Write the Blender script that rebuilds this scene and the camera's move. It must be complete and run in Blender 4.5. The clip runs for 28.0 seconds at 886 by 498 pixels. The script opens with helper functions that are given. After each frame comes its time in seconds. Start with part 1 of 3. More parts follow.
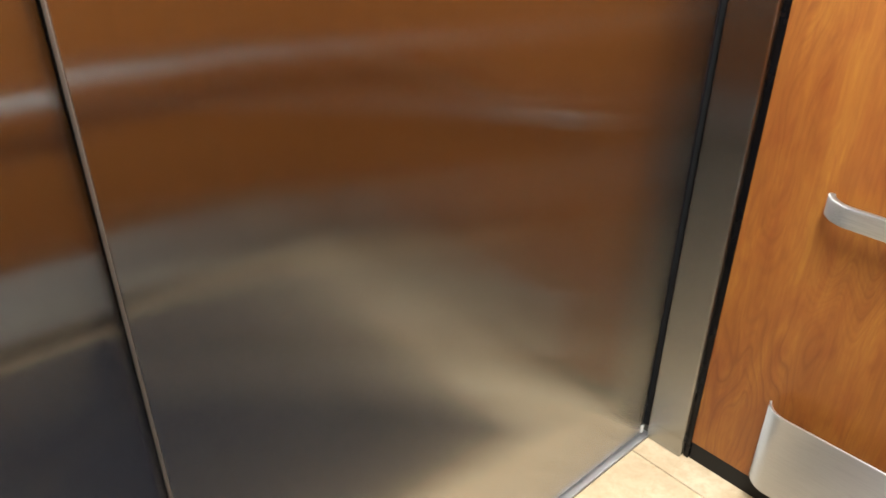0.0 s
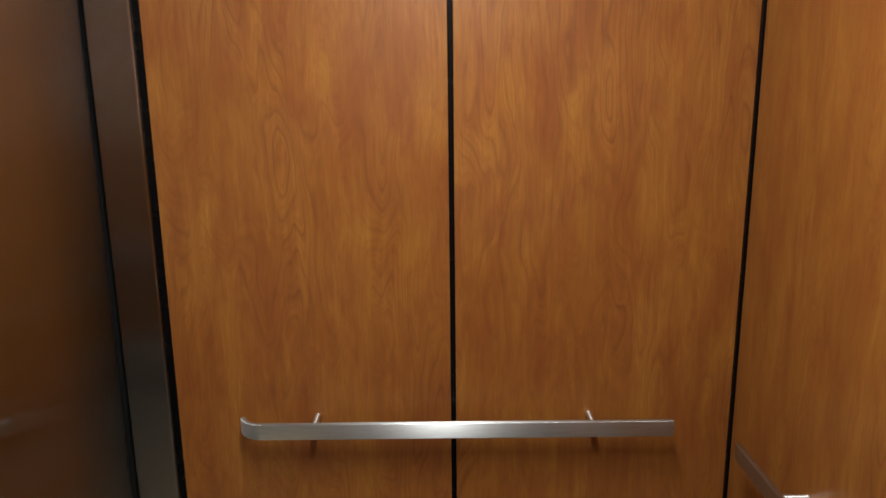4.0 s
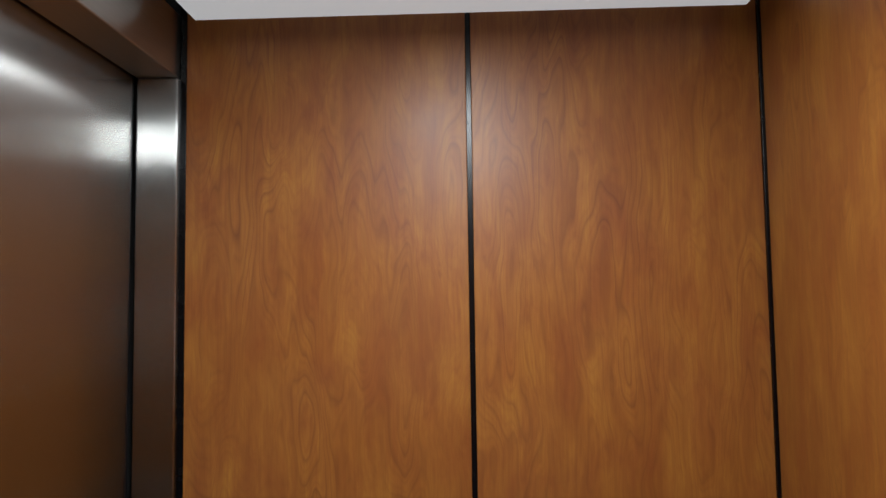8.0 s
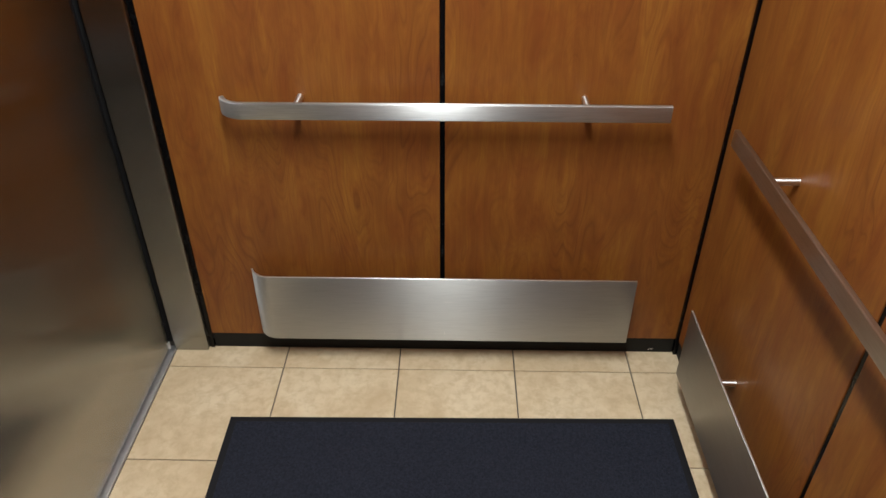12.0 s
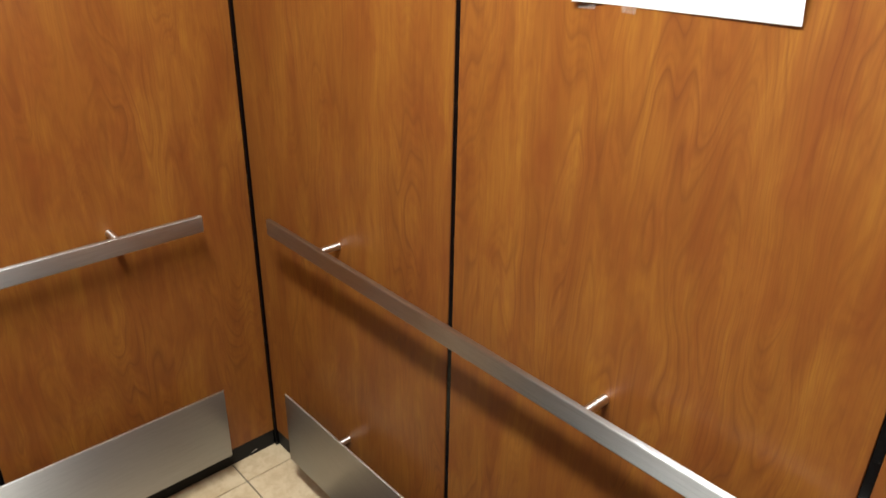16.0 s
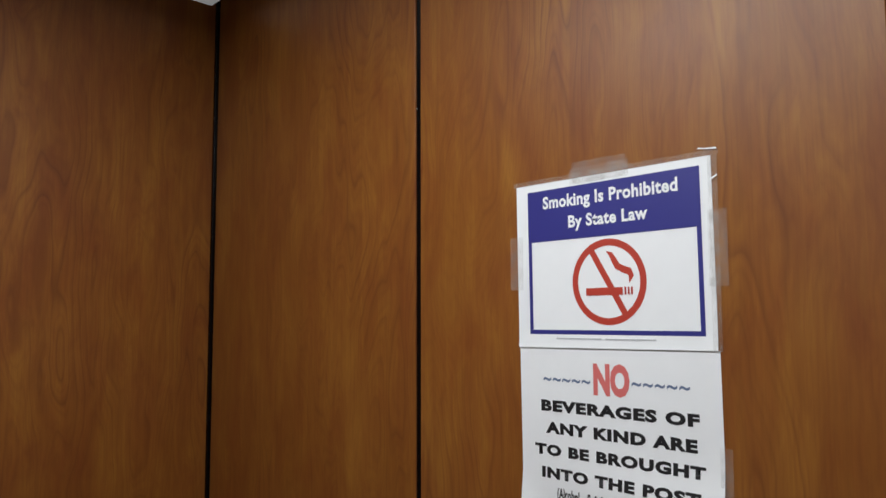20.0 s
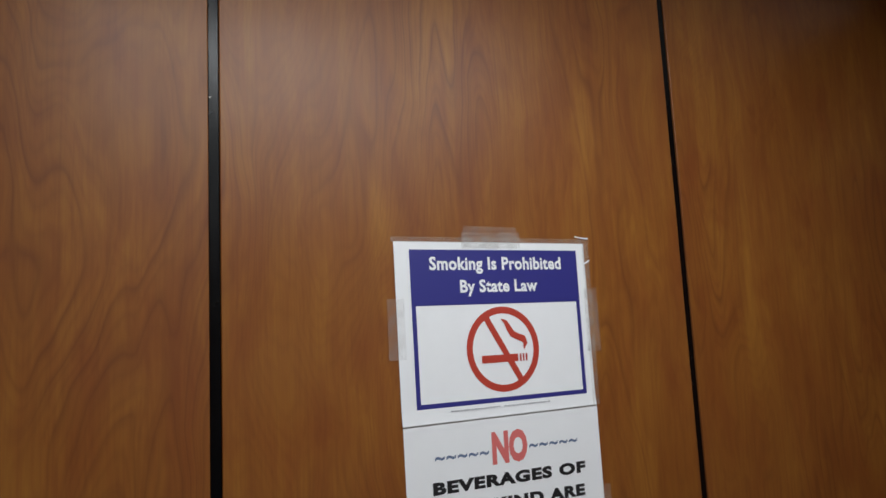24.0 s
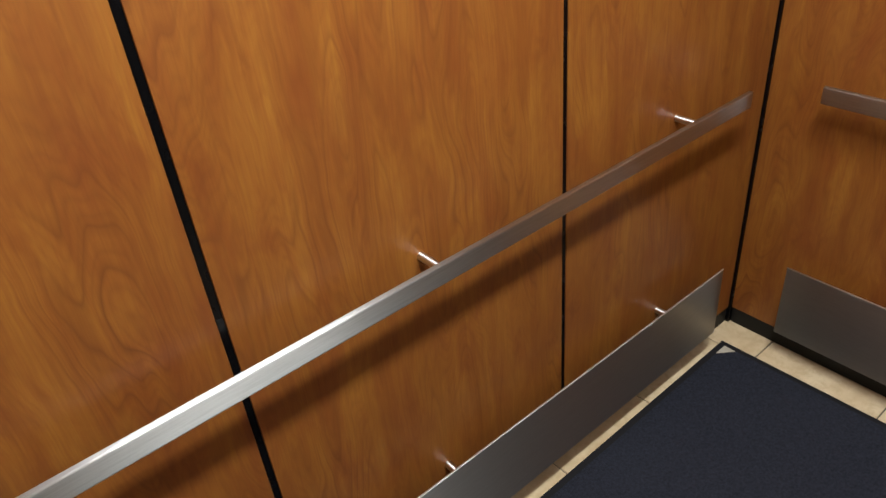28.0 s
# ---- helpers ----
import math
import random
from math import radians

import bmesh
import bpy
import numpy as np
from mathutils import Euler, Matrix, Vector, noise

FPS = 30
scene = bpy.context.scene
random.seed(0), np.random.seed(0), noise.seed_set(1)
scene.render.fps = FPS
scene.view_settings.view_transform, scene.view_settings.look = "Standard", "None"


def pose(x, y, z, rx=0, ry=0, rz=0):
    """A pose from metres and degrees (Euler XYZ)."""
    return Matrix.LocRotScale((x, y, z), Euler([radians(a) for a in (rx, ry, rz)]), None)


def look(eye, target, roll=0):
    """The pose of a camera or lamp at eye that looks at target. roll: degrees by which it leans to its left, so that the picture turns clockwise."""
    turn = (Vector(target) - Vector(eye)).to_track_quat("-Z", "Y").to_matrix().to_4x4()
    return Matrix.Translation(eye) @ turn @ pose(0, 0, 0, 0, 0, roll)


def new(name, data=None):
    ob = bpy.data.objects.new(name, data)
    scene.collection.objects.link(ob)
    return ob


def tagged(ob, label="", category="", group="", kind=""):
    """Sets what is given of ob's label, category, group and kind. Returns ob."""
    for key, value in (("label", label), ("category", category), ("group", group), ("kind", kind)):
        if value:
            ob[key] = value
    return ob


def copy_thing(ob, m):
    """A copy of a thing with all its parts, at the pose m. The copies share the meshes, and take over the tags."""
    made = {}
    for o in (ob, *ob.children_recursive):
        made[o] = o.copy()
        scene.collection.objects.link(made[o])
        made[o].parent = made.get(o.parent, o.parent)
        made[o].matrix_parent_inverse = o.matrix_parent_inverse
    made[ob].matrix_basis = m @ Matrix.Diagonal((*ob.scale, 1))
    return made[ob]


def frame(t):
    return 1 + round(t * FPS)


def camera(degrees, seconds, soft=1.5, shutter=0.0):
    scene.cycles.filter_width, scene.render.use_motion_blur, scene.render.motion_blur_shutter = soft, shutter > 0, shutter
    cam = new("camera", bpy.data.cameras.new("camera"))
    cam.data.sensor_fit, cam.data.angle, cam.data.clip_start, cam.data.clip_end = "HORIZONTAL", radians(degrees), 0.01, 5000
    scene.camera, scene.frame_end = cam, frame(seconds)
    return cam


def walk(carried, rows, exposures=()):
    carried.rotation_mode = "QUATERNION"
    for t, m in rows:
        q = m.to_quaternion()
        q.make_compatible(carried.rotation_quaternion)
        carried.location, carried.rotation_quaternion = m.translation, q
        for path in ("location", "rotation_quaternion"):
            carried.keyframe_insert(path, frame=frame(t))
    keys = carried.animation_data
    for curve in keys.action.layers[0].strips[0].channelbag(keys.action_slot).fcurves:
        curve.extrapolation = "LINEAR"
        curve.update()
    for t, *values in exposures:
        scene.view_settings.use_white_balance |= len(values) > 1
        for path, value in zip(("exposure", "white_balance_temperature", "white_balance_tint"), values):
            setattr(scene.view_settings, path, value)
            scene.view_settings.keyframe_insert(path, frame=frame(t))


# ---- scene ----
cam = camera(62.4, 28.0, soft=1.5, shutter=0.15)
PATH = [
    (0, (1.284, 0.684, 1.294), (0.126, -0.614, 0.307), 0.1),
    (0.5, (1.263, 0.661, 1.326), (-0.102, -0.447, 0.375), -0.0),
    (1, (1.229, 0.705, 1.339), (-0.234, -0.291, 0.409), -0.3),
    (1.5, (1.174, 0.773, 1.355), (-0.453, 0.041, 0.451), -1.4),
    (2, (1.33, 0.705, 1.371), (-0.469, 0.469, 0.529), -1.2),
    (2.5, (1.404, 0.778, 1.41), (-0.44, 0.697, 0.64), -0.7),
    (3, (1.492, 0.788, 1.431), (-0.396, 0.771, 0.774), -0.8),
    (3.5, (1.551, 0.774, 1.457), (-0.374, 0.732, 0.915), -1.0),
    (4, (1.562, 0.746, 1.493), (-0.389, 0.736, 1.052), -0.7),
    (4.5, (1.576, 0.758, 1.512), (-0.4, 0.722, 1.207), -1.2),
    (6.5, (1.597, 0.74, 1.59), (-0.4, 0.675, 1.676), -1.6),
    (7, (1.6, 0.758, 1.596), (-0.392, 0.647, 1.738), -1.1),
    (7.5, (1.601, 0.756, 1.602), (-0.388, 0.671, 1.788), -1.1),
    (8, (1.597, 0.756, 1.605), (-0.397, 0.682, 1.74), -0.8),
    (8.5, (1.574, 0.75, 1.565), (-0.422, 0.691, 1.447), -1.0),
    (9, (1.553, 0.748, 1.558), (-0.426, 0.699, 1.278), -1.3),
    (9.5, (1.536, 0.753, 1.501), (-0.399, 0.701, 0.997), -2.2),
    (10, (1.514, 0.751, 1.482), (-0.347, 0.713, 0.75), -1.5),
    (10.5, (1.503, 0.768, 1.46), (-0.294, 0.71, 0.583), -2.0),
    (11, (1.493, 0.761, 1.43), (-0.218, 0.716, 0.395), -0.9),
    (11.5, (1.497, 0.779, 1.412), (-0.151, 0.727, 0.28), -0.4),
    (13.5, (1.521, 0.795, 1.364), (-0.081, 0.955, 0.177), -2.8),
    (14, (1.508, 0.703, 1.373), (0.018, 1.333, 0.197), -0.9),
    (14.5, (1.494, 0.704, 1.376), (0.089, 1.477, 0.181), -0.4),
    (15, (1.479, 0.666, 1.356), (0.178, 1.622, 0.175), -1.2),
    (15.5, (1.469, 0.67, 1.375), (0.213, 1.71, 0.217), 0.5),
    (16, (1.488, 0.648, 1.398), (0.166, 1.865, 0.522), 1.1),
    (16.5, (1.489, 0.651, 1.437), (0.135, 1.941, 0.729), 0.0),
    (17, (1.507, 0.646, 1.452), (0.114, 2.004, 0.988), 0.6),
    (17.5, (1.519, 0.648, 1.471), (0.107, 2.021, 1.121), 0.4),
    (18, (1.531, 0.642, 1.492), (0.113, 2.041, 1.319), 1.2),
    (18.5, (1.533, 0.645, 1.503), (0.084, 2.02, 1.398), 1.2),
    (19, (1.538, 0.642, 1.505), (0.096, 2.027, 1.468), 1.3),
    (19.5, (1.543, 0.643, 1.534), (0.097, 2.024, 1.586), 0.2),
    (20, (1.545, 0.638, 1.547), (0.105, 2.016, 1.714), -0.2),
    (20.5, (1.551, 0.636, 1.571), (0.099, 1.991, 1.805), -0.9),
    (22.5, (0.999, 0.654, 1.562), (0.691, 2.612, 1.83), -1.4),
    (23, (0.864, 0.699, 1.574), (0.956, 2.672, 1.894), -2.0),
    (23.5, (0.674, 0.682, 1.586), (1.289, 2.566, 1.86), -3.4),
    (24, (0.558, 0.609, 1.587), (1.461, 2.374, 1.852), -2.8),
    (24.5, (0.483, 0.517, 1.586), (1.474, 2.234, 1.848), -1.0),
    (25, (0.429, 0.52, 1.592), (1.559, 2.152, 1.833), -0.9),
    (25.5, (0.44, 0.52, 1.561), (1.562, 2.172, 1.656), -1.1),
    (26, (0.443, 0.565, 1.551), (1.583, 2.2, 1.383), -1.7),
    (26.5, (0.465, 0.593, 1.51), (1.576, 2.19, 1.049), -3.5),
    (27, (0.475, 0.621, 1.443), (1.524, 2.097, 0.594), -4.9),
    (27.5, (0.479, 0.631, 1.407), (1.478, 1.999, 0.344), -5.1),
    (28, (0.476, 0.612, 1.398), (1.472, 1.941, 0.284), -5.9),
]
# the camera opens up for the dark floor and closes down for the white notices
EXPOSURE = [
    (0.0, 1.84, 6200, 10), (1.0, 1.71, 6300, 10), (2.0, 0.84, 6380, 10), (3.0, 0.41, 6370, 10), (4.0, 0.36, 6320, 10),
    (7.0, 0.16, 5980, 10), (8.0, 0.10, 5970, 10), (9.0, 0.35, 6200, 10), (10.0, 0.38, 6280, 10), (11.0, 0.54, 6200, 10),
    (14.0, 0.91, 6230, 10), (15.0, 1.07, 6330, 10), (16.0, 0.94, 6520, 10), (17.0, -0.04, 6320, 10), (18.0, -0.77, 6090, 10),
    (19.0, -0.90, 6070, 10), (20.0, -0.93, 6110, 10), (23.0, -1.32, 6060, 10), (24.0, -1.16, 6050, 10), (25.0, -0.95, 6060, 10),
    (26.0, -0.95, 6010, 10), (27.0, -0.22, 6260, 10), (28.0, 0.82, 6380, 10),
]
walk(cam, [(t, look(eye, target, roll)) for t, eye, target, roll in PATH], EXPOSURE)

# ---- plan (metres) ----
W, B, TOP = 2.048, 1.40, 2.300         # cab width, back wall, top of the wood panels
CEIL = 2.205                           # underside of the ceiling panel
JAMB_X, JAMB_Y0, JAMB_Y1 = 0.016, 0.016, 0.110
HEAD_Z = 2.106
RAIL_Z, RAIL_H, RAIL_OUT = 0.7405, 0.038, 0.067
KICK_Z0, KICK_Z1, KICK_OUT = 0.087, 0.289, 0.058

# ---- light ----
world = bpy.data.worlds.new("world")
world.use_nodes = True
world.node_tree.nodes["Background"].inputs[0].default_value = (0.02, 0.02, 0.02, 1)
world.node_tree.nodes["Background"].inputs[1].default_value = 0.2
scene.world = world
# CEIL_GLOW: emission added to the ceiling panel, apart from the lamp
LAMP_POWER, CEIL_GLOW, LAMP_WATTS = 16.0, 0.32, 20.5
LAMP_COLOUR = (1.0, 1.0, 0.95)


# ---- materials ----
class Mat:
    """A short way to write node materials."""

    def __init__(self, name):
        self.m = bpy.data.materials.new(name)
        self.m.use_nodes = True
        self.t = self.m.node_tree
        self.bsdf = self.t.nodes["Principled BSDF"]
        self.out = self.t.nodes["Material Output"]

    def link(self, a, b):
        self.t.links.new(a, b)

    def set(self, **values):
        for key, value in values.items():
            self.bsdf.inputs[key.replace("_", " ")].default_value = value
        return self

    def math(self, op, a, b=0.0, c=0.0):
        node = self.t.nodes.new("ShaderNodeMath")
        node.operation = op
        for n, v in enumerate((a, b, c)):
            if isinstance(v, (int, float)):
                node.inputs[n].default_value = v
            else:
                self.link(v, node.inputs[n])
        return node.outputs[0]

    def ramp(self, fac, stops):
        node = self.t.nodes.new("ShaderNodeValToRGB")
        el = node.color_ramp.elements
        while len(el) < len(stops):
            el.new(0.5)
        for e, (p, c) in zip(el, stops):
            e.position = p
            e.color = (*c, 1) if len(c) == 3 else c
        self.link(fac, node.inputs[0])
        return node.outputs[0]

    def noise(self, vec, scale, detail=3.0, rough=0.55, dist=0.0):
        node = self.t.nodes.new("ShaderNodeTexNoise")
        node.inputs["Scale"].default_value = scale
        node.inputs["Detail"].default_value = detail
        node.inputs["Roughness"].default_value = rough
        node.inputs["Distortion"].default_value = dist
        self.link(vec, node.inputs["Vector"])
        return node.outputs["Fac"]

    def scaled(self, vec, s):
        node = self.t.nodes.new("ShaderNodeVectorMath")
        node.operation = "MULTIPLY"
        self.link(vec, node.inputs[0])
        node.inputs[1].default_value = s
        return node.outputs[0]

    def mix(self, fac, a, b, mode="MIX"):
        node = self.t.nodes.new("ShaderNodeMix")
        node.data_type, node.blend_type = "RGBA", mode
        for sock, v in ((node.inputs[0], fac), (node.inputs[6], a), (node.inputs[7], b)):
            if isinstance(v, (int, float)):
                sock.default_value = v
            elif isinstance(v, tuple):
                sock.default_value = (*v, 1)
            else:
                self.link(v, sock)
        return node.outputs[2]

    def bump(self, height, strength, distance):
        node = self.t.nodes.new("ShaderNodeBump")
        node.inputs["Strength"].default_value = strength
        node.inputs["Distance"].default_value = distance
        self.link(height, node.inputs["Height"])
        self.link(node.outputs[0], self.bsdf.inputs["Normal"])
        return node

    def place(self):
        return self.t.nodes.new("ShaderNodeNewGeometry").outputs["Position"]


def make_wood():
    """Cherry laminate: upright grain with drawn-out arches, satin finish."""
    m = Mat("cherry_laminate")
    pos = m.place()
    sep = m.t.nodes.new("ShaderNodeSeparateXYZ")
    m.link(pos, sep.inputs[0])
    rnd = m.t.nodes.new("ShaderNodeObjectInfo").outputs["Random"]
    shift = m.math("MULTIPLY", rnd, 37.0)
    across = m.math("ADD", m.math("MULTIPLY", m.math("ADD", sep.outputs[0], sep.outputs[1]), 1.3), shift)
    up = m.math("MULTIPLY", sep.outputs[2], 1.3)
    comb = m.t.nodes.new("ShaderNodeCombineXYZ")
    m.link(across, comb.inputs[0])
    m.link(shift, comb.inputs[1])
    m.link(up, comb.inputs[2])
    v = comb.outputs[0]
    # arches: level lines of a soft field that is stretched upright and gently curled
    curl_x = m.math("SUBTRACT", m.noise(m.scaled(v, (5.5, 1.0, 4.0)), 1.0, 2.5, 0.5), 0.5)
    curl_z = m.math("SUBTRACT", m.noise(m.scaled(v, (8.5, 2.0, 3.4)), 1.0, 2.5, 0.5), 0.5)
    bent = m.t.nodes.new("ShaderNodeCombineXYZ")
    m.link(m.math("ADD", across, m.math("MULTIPLY", curl_x, 0.045)), bent.inputs[0])
    m.link(shift, bent.inputs[1])
    m.link(m.math("ADD", up, m.math("MULTIPLY", curl_z, 0.14)), bent.inputs[2])
    u = bent.outputs[0]
    field = m.noise(m.scaled(u, (6.4, 1.0, 1.05)), 1.0, 1.8, 0.45, 0.10)
    rings = m.math("FRACT", m.math("MULTIPLY", field, 23.0))
    line = m.ramp(rings, [(0.0, (0.40,) * 3), (0.08, (0.0,) * 3), (0.62, (0.05,) * 3), (0.86, (0.42,) * 3), (0.94, (1.0,) * 3), (1.0, (0.40,) * 3)])
    where = m.noise(m.scaled(u, (4.2, 1.0, 1.7)), 1.3, 2.5)
    arch = m.math("MULTIPLY", line, m.ramp(where, [(0.42, (0.05,) * 3), (0.66, (1, 1, 1))]))
    streak = m.noise(m.scaled(u, (80.0, 1.0, 2.6)), 1.0, 4.5, 0.62)
    fine = m.noise(m.scaled(v, (330.0, 1.0, 8.0)), 1.0, 3.0, 0.6)
    cloud = m.noise(m.scaled(u, (14.0, 1.0, 3.2)), 1.0, 4.0, 0.60, 0.4)
    blush = m.noise(m.scaled(u, (7.0, 1.0, 2.8)), 1.7, 4.0, 0.60, 0.5)
    base = m.ramp(cloud, [(0.28, WOOD_DARK), (0.5, WOOD_MID), (0.70, WOOD_LIGHT)])
    base = m.mix(m.math("MULTIPLY", m.ramp(blush, [(0.46, (0, 0, 0)), (0.72, (1, 1, 1))]), 0.50), base, WOOD_RED)
    base = m.mix(m.math("MULTIPLY", m.ramp(streak, [(0.38, (0, 0, 0)), (0.66, (1, 1, 1))]), 0.36), base, WOOD_RED)
    broad = m.ramp(m.math("FRACT", m.math("MULTIPLY", field, 7.5)), [(0.0, (0.5,) * 3), (0.15, (0.0,) * 3), (0.55, (0.15,) * 3), (0.88, (1.0,) * 3), (1.0, (0.5,) * 3)])
    base = m.mix(m.math("MULTIPLY", m.math("MULTIPLY", broad, m.ramp(where, [(0.36, (0.15,) * 3), (0.60, (1, 1, 1))])), 0.17), base, WOOD_FLAME)
    base = m.mix(m.math("MULTIPLY", arch, 0.60), base, WOOD_LINE)
    thin = m.ramp(m.math("FRACT", m.math("MULTIPLY", field, 57.0)), [(0.0, (0.6,) * 3), (0.2, (0.0,) * 3), (0.6, (0.1,) * 3), (0.9, (1.0,) * 3), (1.0, (0.6,) * 3)])
    base = m.mix(m.math("MULTIPLY", m.math("MULTIPLY", thin, where), 0.28), base, WOOD_LINE)
    base = m.mix(m.math("MULTIPLY", m.ramp(fine, [(0.45, (0, 0, 0)), (0.75, (1, 1, 1))]), 0.22), base, WOOD_LINE)
    fleck = m.noise(m.scaled(u, (34.0, 1.0, 8.0)), 1.0, 3.0, 0.65, 0.6)
    base = m.mix(m.math("MULTIPLY", m.math("MULTIPLY", m.ramp(fleck, [(0.52, (0, 0, 0)), (0.74, (1, 1, 1))]), m.ramp(blush, [(0.38, (0.25,) * 3), (0.60, (1, 1, 1))])), 0.45), base, WOOD_FLAME)
    m.link(base, m.bsdf.inputs["Base Color"])
    smear = m.noise(m.scaled(v, (3.0, 1.0, 3.0)), 1.0, 4.0)
    m.link(m.ramp(smear, [(0.3, (0.35,) * 3), (0.7, (0.46,) * 3)]), m.bsdf.inputs["Roughness"])
    m.set(IOR=1.5, Specular_IOR_Level=0.38)
    m.bump(fine, 0.04, 0.0006)
    return m.m


WOOD_DARK, WOOD_MID, WOOD_LIGHT = (0.207, 0.0682, 0.0128), (0.265, 0.1010, 0.0167), (0.330, 0.1385, 0.0222)
WOOD_FLAME, WOOD_RED, WOOD_LINE = (0.150, 0.0360, 0.0092), (0.200, 0.0510, 0.0126), (0.116, 0.0295, 0.0088)


def make_steel(name, tangent, rough, tint=(0.56, 0.55, 0.53), aniso=0.75, wavy=0.0, grain=(1, 1, 1), dirt=0.06, haze=0.0, scratch=0.22, comb=0.0):
    """Brushed stainless steel; tangent is the way across the brushing. comb: how widely upright scratches scatter sideways."""
    m = Mat(name)
    pos = m.place()
    lines = m.noise(m.scaled(pos, grain), 1.0, 3.0, 0.6)
    blot = m.noise(pos, 3.2, 4.0, 0.6)
    short = m.ramp(m.noise(m.scaled(pos, tuple(g * (1.7 if g > 100 else 5.0) for g in grain)), 1.0, 2.0, 0.6), [(0.42, (0, 0, 0)), (0.70, (1, 1, 1))])
    col = m.mix(m.math("MULTIPLY", lines, scratch), tint, tuple(c * 0.72 for c in tint))
    col = m.mix(m.math("MULTIPLY", short, scratch), col, tuple(c * 0.62 for c in tint))
    col = m.mix(m.math("MULTIPLY", blot, 0.25), col, tuple(c * 0.8 for c in tint))
    m.link(col, m.bsdf.inputs["Base Color"])
    gloss = m.math("ADD", m.math("MULTIPLY", blot, dirt * 2), rough - dirt)
    m.link(gloss, m.bsdf.inputs["Roughness"])
    m.set(Metallic=1.0, Anisotropic=aniso)
    t = m.t.nodes.new("ShaderNodeCombineXYZ")
    for n in range(3):
        t.inputs[n].default_value = tangent[n]
    m.link(t.outputs[0], m.bsdf.inputs["Tangent"])
    wave = m.noise(m.scaled(pos, (1.6, 1.6, 1.1)), 1.0, 1.0, 0.4)
    bump = m.bump(m.math("MULTIPLY", wave, wavy), 1.0, 1.0)
    if not (haze or comb):
        return m.m

    def lobe(rough_in, spread, normal):
        node = m.t.nodes.new("ShaderNodeBsdfPrincipled")
        node.inputs["Metallic"].default_value = 1.0
        node.inputs["Roughness"].default_value = rough_in
        node.inputs["Anisotropic"].default_value = spread
        m.link(col, node.inputs["Base Color"])
        m.link(t.outputs[0], node.inputs["Tangent"])
        m.link(normal, node.inputs["Normal"])
        return node.outputs[0]

    def blend(fac, a, b):
        node = m.t.nodes.new("ShaderNodeMixShader")
        node.inputs[0].default_value = fac
        m.link(a, node.inputs[1])
        m.link(b, node.inputs[2])
        return node.outputs[0]

    def vec(op, a, b=None, scale=None):
        node = m.t.nodes.new("ShaderNodeVectorMath")
        node.operation = op
        for sock, v in zip(node.inputs, (a, b)):
            if isinstance(v, tuple):
                sock.default_value = v
            elif v is not None:
                m.link(v, sock)
        if scale is not None:
            node.inputs["Scale"].default_value = scale
        return node.outputs[0]

    result, total = m.bsdf.outputs[0], 1.0
    if comb:
        # the flanks of upright scratches, turned about the vertical: steep ones are rare
        side = vec("CROSS_PRODUCT", bump.outputs[0], (0.0, 0.0, 1.0))
        steps = (0.0, 0.11, 0.23, 0.37, 0.54, 0.76, 1.05)
        for k in range(1, len(steps) - 1):
            weight = (steps[k + 1] - steps[k - 1]) / 0.22 * (1 / (1 + (steps[k] / comb) ** 2) + 0.038)
            for sign in (-1, 1):
                turned = vec("NORMALIZE", vec("ADD", bump.outputs[0], vec("SCALE", side, scale=sign * steps[k])))
                total += weight
                result = blend(weight / total, result, lobe(rough * (1 + 0.12 * k), aniso, turned))
    if haze:
        result = blend(haze, result, lobe(0.52, 0.7, bump.outputs[0]))
    m.link(result, m.out.inputs["Surface"])
    return m.m


def make_plain(name, colour, rough, spot=0.12, scale=40.0, metal=0.0, bump=0.0, shine=0.5):
    """A painted or moulded surface with faint mottling."""
    m = Mat(name)
    pos = m.place()
    f = m.noise(pos, scale, 4.0, 0.6)
    m.link(m.mix(m.math("MULTIPLY", f, 1.0), tuple(c * (1 - spot) for c in colour), tuple(min(1, c * (1 + spot)) for c in colour)), m.bsdf.inputs["Base Color"])
    m.link(m.math("ADD", m.math("MULTIPLY", f, 0.12), rough - 0.06), m.bsdf.inputs["Roughness"])
    m.set(Metallic=metal)
    m.bsdf.inputs["Specular IOR Level"].default_value = shine
    if bump:
        m.bump(f, 0.5, bump)
    return m.m


def make_tile():
    """Glazed beige tile with a cloudy stone pattern."""
    m = Mat("beige_tile")
    pos = m.place()
    rnd = m.t.nodes.new("ShaderNodeObjectInfo").outputs["Random"]
    off = m.t.nodes.new("ShaderNodeVectorMath")
    off.operation = "ADD"
    m.link(pos, off.inputs[0])
    comb = m.t.nodes.new("ShaderNodeCombineXYZ")
    m.link(m.math("MULTIPLY", rnd, 21.0), comb.inputs[2])
    m.link(comb.outputs[0], off.inputs[1])
    big = m.noise(off.outputs[0], 7.0, 4.0, 0.6, 0.4)
    small = m.noise(off.outputs[0], 38.0, 4.0, 0.62, 0.3)
    col = m.ramp(big, [(0.3, (0.53, 0.41, 0.255)), (0.5, (0.63, 0.51, 0.335)), (0.7, (0.70, 0.59, 0.41))])
    col = m.mix(m.math("MULTIPLY", m.ramp(small, [(0.42, (0, 0, 0)), (0.66, (1, 1, 1))]), 0.6), col, (0.47, 0.35, 0.20))
    m.link(col, m.bsdf.inputs["Base Color"])
    m.link(m.math("ADD", m.math("MULTIPLY", small, 0.2), 0.28), m.bsdf.inputs["Roughness"])
    m.bump(small, 0.15, 0.001)
    return m.m


